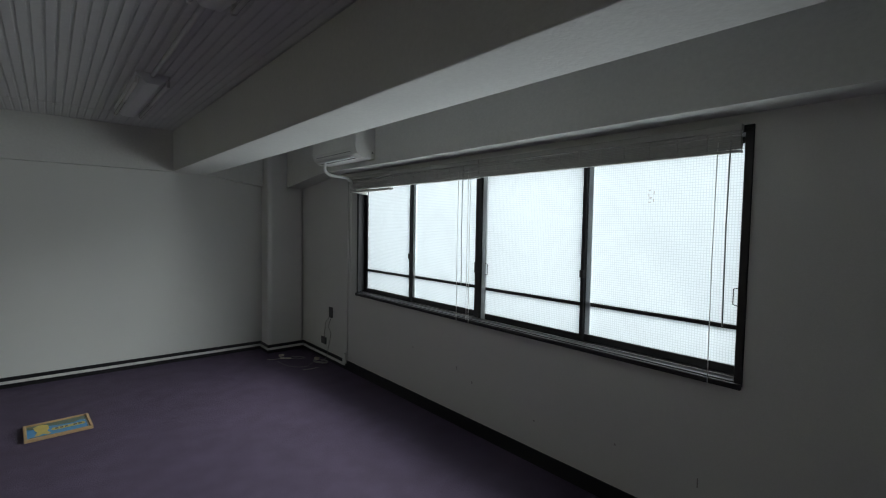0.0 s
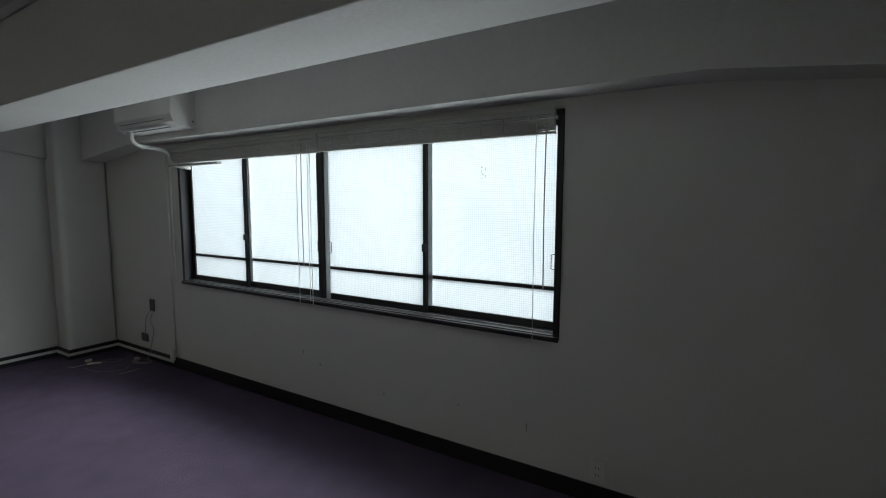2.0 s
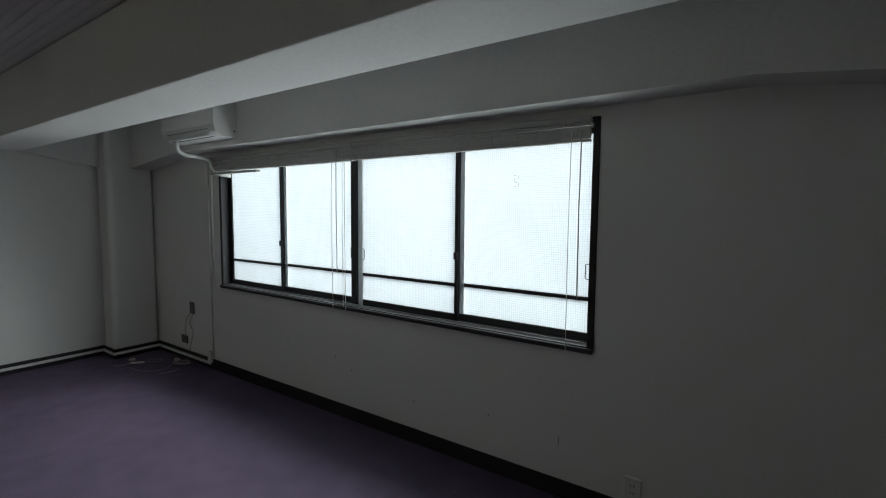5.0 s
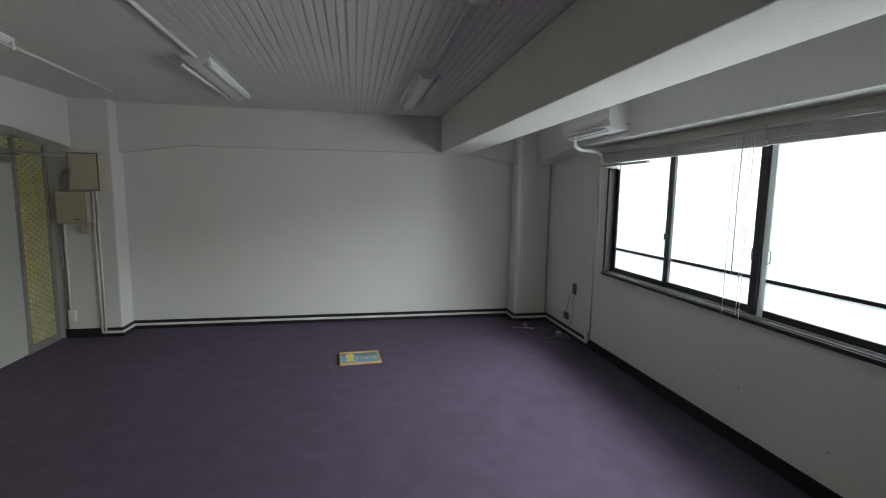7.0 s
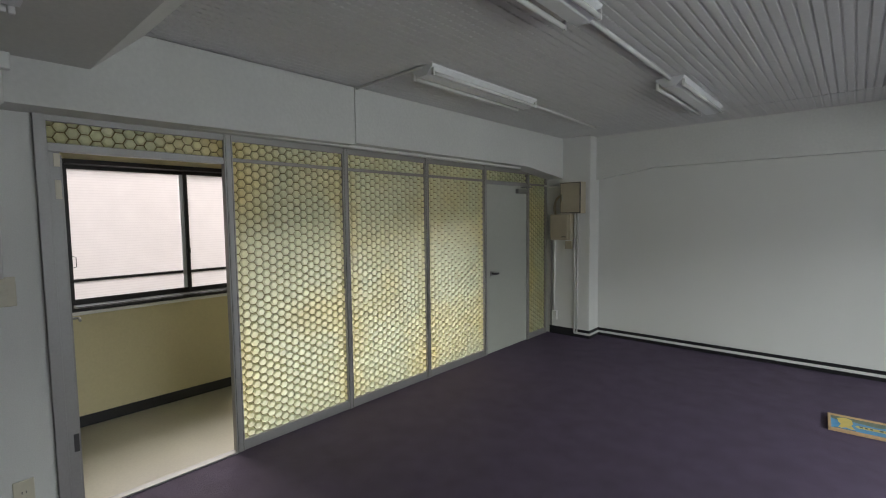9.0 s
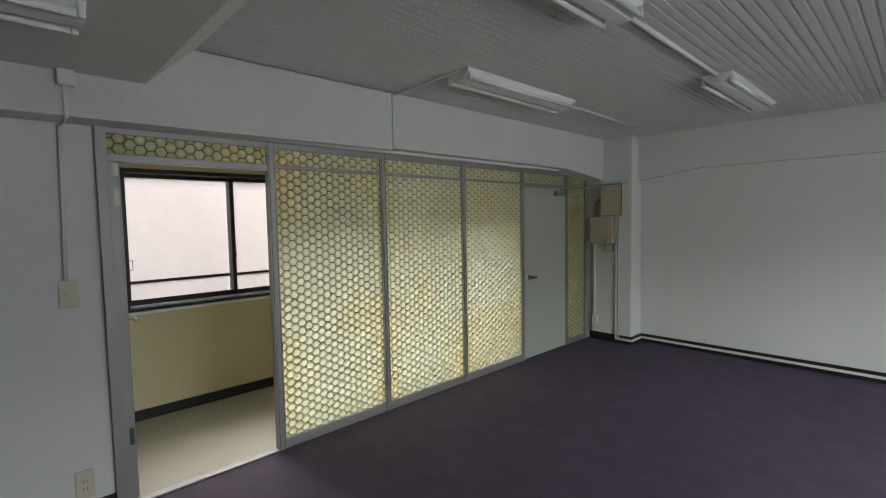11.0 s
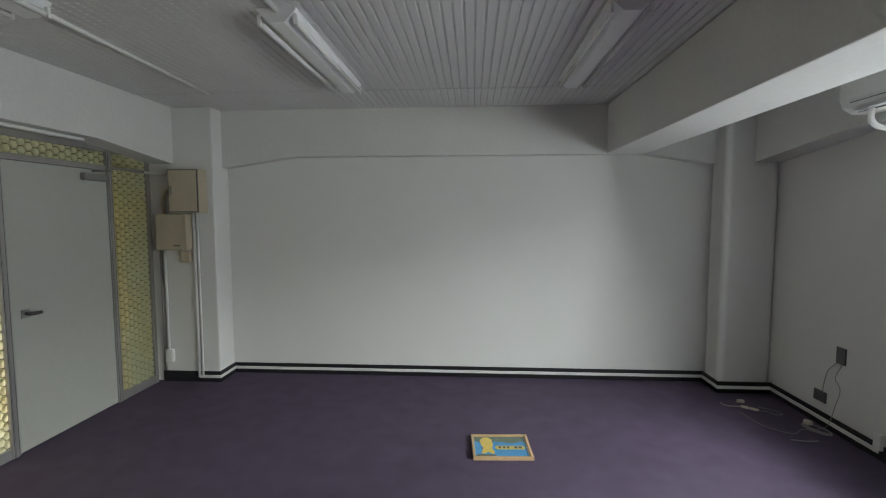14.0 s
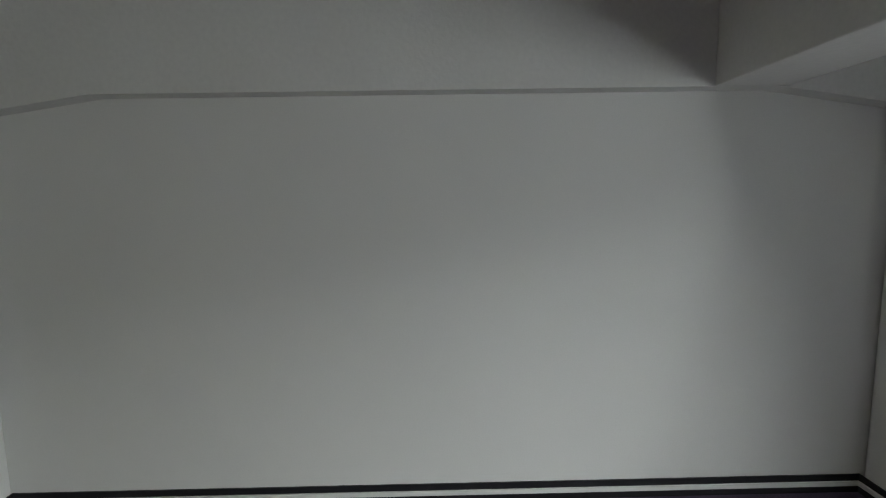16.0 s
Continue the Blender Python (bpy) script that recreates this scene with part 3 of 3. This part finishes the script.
conduit([(-2.748, 0.235, 2.33), (-2.748, 0.235, 2.18), (-2.80, 0.225, 2.165), (XP + 0.012, 0.222, 2.16), (XP + 0.012, 0.205, 1.35)], 0.010, "white cable conduit down to the switch")
conduit([(XW - 0.008, 4.515, 2.10), (XW - 0.008, 4.515, 0.11)], 0.007, "thin painted cable conduit beside the window")
eb = thing("cable_box", (XW, 4.56, 0.07), "small white cable end box on the baseboard", "cable box")
part("body", slab(bmesh.new(), (-0.03, -0.03, 0), (0, 0.03, 0.11), 0.005), WHITE, eb)
tagged(part("loose_wire", rod(bmesh.new(), curve([(XW - 0.012, 4.95, 0.53), (XW - 0.03, 5.0, 0.46), (XW - 0.02, 5.04, 0.38), (XW - 0.025, 5.05, 0.30), (XW - 0.012, 5.06, 0.26)]), 0.003, 6), WIRE), "thin loose wire between two wall plates", "wire")
tagged(part("loose_wire", rod(bmesh.new(), curve([(XW - 0.012, 4.90, 0.53), (XW - 0.03, 4.93, 0.42), (XW - 0.015, 4.90, 0.34), (XW - 0.03, 4.92, 0.2), (XW - 0.05, 4.95, 0.05), (XW - 0.10, 4.98, 0.006)]), 0.003, 6), WIRE), "thin loose wire hanging to the floor", "wire")

# ---- air conditioner ----
ac = thing("air_conditioner", (2.58, 4.07, 2.245), "white wall-mounted air conditioner with a closed louver", "air conditioner")
part("body", prism(bmesh.new(), [(0, 0), (-0.13, 0), (-0.185, 0.035), (-0.205, 0.09), (-0.20, 0.20), (-0.17, 0.262), (-0.13, 0.275), (0, 0.275)], "y", -0.44, 0.44), WHITE, ac)
part("louver", slab(bmesh.new(), (-0.178, -0.33, 0.006), (-0.128, 0.36, 0.012), 0.002), ENAMEL, ac)
part("slot", slab(bmesh.new(), (-0.150, -0.335, -0.002), (-0.142, 0.365, 0.002)), GREY, ac, "dark air outlet slot")
part("slot", slab(bmesh.new(), (-0.198, -0.335, 0.055), (-0.194, 0.365, 0.059)), GREY, ac, "dark air outlet slot")
part("screw_cap", rod(bmesh.new(), [(-0.025, -0.442, 0.05), (-0.025, -0.439, 0.05)], 0.008), GREY, ac)
tagged(part("refrigerant_pipe", rod(bmesh.new(), curve([(2.43, 4.33, 2.25), (2.43, 4.335, 2.18), (2.50, 4.35, 2.14), (2.66, 4.36, 2.13), (2.735, 4.36, 2.10), (2.745, 4.35, 2.03), (2.78, 4.30, 1.985), (2.87, 4.23, 1.965)]), 0.017, 12), WHITE),
       "white wrapped pipe from the air conditioner through the window", "pipe")


# ---- blinds, drawn up ----
def blind(y0, y1, sag, label):
    t = thing("venetian_blind", (XW - 0.02, (y0 + y1) / 2, 2.02), label, "blind", "raised blinds")
    h = (y1 - y0) / 2
    part("headrail", slab(bmesh.new(), (-0.034, -h, 0.088), (0.004, h, 0.122), 0.003), BLIND, t)
    random.seed(int(100 * y0))
    for k in range(10):
        bm = bmesh.new()
        n = 12
        dx, dr = random.uniform(-0.004, 0.004), random.uniform(-0.004, 0.004)
        for i in range(n):
            a, b = -h + 2 * h * i / n + 0.003, -h + 2 * h * (i + 1) / n
            za, zb = (0.004 + 0.0082 * k - sag * math.sin(math.pi * (u + h) / (2 * h)) * (1 - k / 12) + dr * u for u in (a, b))
            f = [bm.verts.new(p) for p in ((-0.028 + dx, a, za), (0.0 + dx, a, za), (0.0 + dx, b, zb), (-0.028 + dx, b, zb))]
            g = [bm.verts.new(v.co + Vector((0, 0, 0.0078))) for v in f]
            bm.faces.new(f[::-1]), bm.faces.new(g)
            for j in range(4):
                bm.faces.new((f[j], f[(j + 1) % 4], g[(j + 1) % 4], g[j]))
        part("slat", bm, BLIND, t)
    part("bottom_rail", slab(bmesh.new(), (-0.029, -h, -0.006 - sag * 0.5), (0.001, h, 0.006 - sag * 0.5), 0.002), BLIND, t)
    for y in (-h + 0.2, 0, h - 0.2):
        part("bracket", slab(bmesh.new(), (-0.032, y - 0.012, 0.08), (0.006, y + 0.012, 0.12), 0.002), BLIND, t)
    return t


blind(0.70, 2.44, 0.012, "off-white venetian blind pulled up unevenly above the window")
far_blind = blind(2.445, 4.40, 0.02, "off-white venetian blind pulled up with sagging slats")
part("loose_slats", slab(bmesh.new(), (-0.040, 0.20, -0.046), (0.0, 0.965, -0.026), 0.003), BLIND, far_blind)
part("loose_slats", slab(bmesh.new(), (-0.038, 0.24, 0.012), (-0.030, 0.90, 0.022), 0.002), BLIND, far_blind)
CORD = lambda y, z0, r, mat, label: tagged(part("blind_cord", rod(bmesh.new(), [(XW - 0.045, y, 2.11), (XW - 0.047, y + 0.004, (2.1 + z0) / 2), (XW - 0.045, y, z0)], r, 6), mat), label, "cord")
CORD(0.80, 0.865, 0.0022, WHITE, "white pull cord of the blind")
CORD(0.745, 1.17, 0.0035, TRACK, "clear tilt wand of the blind")
CORD(2.53, 0.86, 0.0022, WHITE, "white pull cord of the blind")
CORD(2.555, 0.90, 0.0022, WHITE, "white pull cord of the blind")
CORD(2.67, 0.88, 0.0022, WHITE, "white pull cord of the blind")
CORD(2.62, 1.17, 0.0035, TRACK, "clear tilt wand of the blind")
CORD(4.37, 0.87, 0.0022, WHITE, "white pull cord of the blind")
CORD(4.385, 1.14, 0.0035, WHITE, "white tilt wand of the blind")

# ---- framed picture left on the carpet ----
pic = thing("framed_picture", (0.302, 4.56, 0), "colourful framed poster lying face up on the carpet", "picture")
pic.rotation_euler = (0, 0, radians(3))
pic.scale = (0.955, 0.91, 1)
PW, PD = 0.212, 0.178
for lo, hi in (((-PW, -PD, 0), (PW, -PD + 0.02, 0.024)), ((-PW, PD - 0.02, 0), (PW, PD, 0.024)),
               ((-PW, -PD + 0.02, 0), (-PW + 0.02, PD - 0.02, 0.024)), ((PW - 0.02, -PD + 0.02, 0), (PW, PD - 0.02, 0.024))):
    part("frame", slab(bmesh.new(), lo, hi, 0.003), WOOD, pic, "pale wood frame")
part("print", slab(bmesh.new(), (-PW + 0.02, -PD + 0.02, 0.002), (PW - 0.02, PD - 0.02, 0.012)), BLUE, pic, "blue printed poster")


def flat(name, outline, z, mat):
    return part(name, prism(bmesh.new(), outline, "z", z, z + 0.001), mat, pic)


flat("print_hill", [(-0.198, 0.158), (-0.198, 0.10), (-0.16, 0.07), (-0.12, 0.09), (-0.03, 0.08), (0.04, 0.06), (0.10, 0.05), (0.15, 0.08), (0.198, 0.055), (0.198, 0.158)], 0.0125, GREEN)
flat("print_shape", [(-0.15, 0.10), (-0.12, 0.14), (-0.09, 0.14), (-0.06, 0.11), (-0.055, 0.02), (-0.07, -0.02), (-0.05, -0.10), (-0.07, -0.11), (-0.10, -0.08), (-0.13, -0.11), (-0.15, -0.10), (-0.13, -0.02), (-0.145, 0.03)], 0.0140, YELLOW)
flat("print_label", [(-0.035, -0.045), (-0.045, -0.02), (-0.035, 0.01), (0.165, 0.01), (0.175, -0.02), (0.165, -0.045)], 0.0140, YELLOW)
for a, b in ((-0.02, 0.0), (0.012, 0.03), (0.042, 0.058), (0.095, 0.118), (0.128, 0.15)):
    flat("print_bar", [(a, -0.032), (a, -0.002), (b, -0.002), (b, -0.032)], 0.0155, INK)
flat("print_margin", [(0.183, -0.158), (0.183, 0.158), (0.196, 0.158), (0.196, -0.158)], 0.0140, PAPER)
flat("print_shadow", [(-0.19, -0.135), (-0.17, -0.115), (-0.05, -0.12), (-0.04, -0.135), (-0.12, -0.145)], 0.0130, INK)

# ---- loose cables on the carpet ----
bundle = thing("cable_bundle", (2.42, 5.34, 0), "folded white cable bundle lying on the carpet", "cable")
bundle.rotation_euler = (0, 0, radians(-38))
for k, (wide, z) in enumerate(((0.016, 0.005), (0.011, 0.009), (0.006, 0.013))):
    ring = [(0.062 * math.cos(a), wide * (1 - 0.45 * math.exp(-(math.cos(a) * 4) ** 2)) * math.sin(a) + 0.002 * k, z) for a in (i * math.tau / 28 for i in range(29))]
    part("loop", rod(bmesh.new(), ring, 0.0035, 6), IVORY, bundle)
part("twist_tie", rod(bmesh.new(), [(0.0, -0.017, 0.008), (0.002, 0.0, 0.017), (0.0, 0.017, 0.008)], 0.003, 6), WIRE, bundle)
part("lead", rod(bmesh.new(), curve([(-0.06, 0, 0.005), (-0.10, -0.02, 0.004), (-0.15, -0.05, 0.004), (-0.19, -0.04, 0.004), (-0.21, -0.02, 0.004)]), 0.0024, 6), IVORY, bundle)
part("lead", rod(bmesh.new(), curve([(0.06, 0, 0.005), (0.13, 0.03, 0.004), (0.18, 0.0, 0.004), (0.22, 0.05, 0.004), (0.15, 0.09, 0.004), (0.05, 0.08, 0.004)]), 0.0022, 6), WIRE, bundle)
coil = thing("cable_coil", (2.70, 4.98, 0), "yellowed cable coil with a connector by the baseboard", "cable")
coil.rotation_euler = (0, 0, radians(-70))
for k in range(3):
    ring = [((0.105 - 0.008 * k) * math.cos(a) + 0.006 * k, (0.052 - 0.006 * k) * math.sin(a), 0.005 + 0.006 * k) for a in (i * math.tau / 32 for i in range(33))]
    part("loop", rod(bmesh.new(), ring, 0.0035, 6), WIRE, coil)
part("plug", slab(bmesh.new(), (-0.10, -0.006, 0.012), (-0.045, 0.032, 0.042), 0.006), IVORY, coil, "yellowed plastic connector")
t = thing("plug_connector", (2.42, 5.475, 0), "small white connector lying on the carpet", "connector")
part("shell", slab(bmesh.new(), (-0.03, -0.016, 0), (0.03, 0.016, 0.026), 0.007), IVORY, t)
tagged(part("cable_tie", rod(bmesh.new(), curve([(2.40, 4.80, 0.005), (2.49, 4.78, 0.006), (2.58, 4.79, 0.005)]), 0.004, 6), WIRE), "short white wire lying on the carpet", "wire")
tagged(part("loose_wire", rod(bmesh.new(), curve([(2.30, 5.28, 0.004), (2.34, 5.02, 0.004), (2.48, 4.90, 0.004), (2.60, 4.98, 0.004), (2.68, 4.92, 0.004)]), 0.0016, 6), WIRE), "thin grey wire curling over the carpet", "wire")

# ---- scuffs on the window wall ----
for y, z, w, h in ((2.70, 0.47, 0.008, 0.03), (2.52, 0.40, 0.012, 0.02), (0.84, 0.33, 0.006, 0.05), (1.3, 0.36, 0.01, 0.012), (3.3, 0.52, 0.01, 0.015), (1.9, 0.30, 0.014, 0.01)):
    part("scuff_mark", slab(bmesh.new(), (XW - 0.0012, y - w / 2, z - h / 2), (XW + 0.002, y + w / 2, z + h / 2), 0.0005), SCUFF, bpy.data.objects["wall_east"], "grey scuff mark")

# ---- sticker residue on the window ----
residue = thing("sticker_residue", (XW + 0.108, 1.19, 1.83), "small grey sticker residue on the frosted window pane", "residue")
for y, z, w, h in ((0.012, 0.03, 0.014, 0.006), (-0.014, 0.018, 0.005, 0.022), (0.016, 0.004, 0.005, 0.018), (0.004, -0.012, 0.018, 0.006), (-0.012, -0.026, 0.006, 0.016), (0.010, -0.036, 0.016, 0.005)):
    part("flake", slab(bmesh.new(), (-0.0008, y - w / 2, z - h / 2), (0.0008, y + w / 2, z + h / 2), 0.0004), SCUFF, residue)

# ---- outside ----
setting("ground", B(((-60, -60, -9.2), (60, 60, -9.0))), CONCRETE, "grey paved ground far below the windows", "ground")
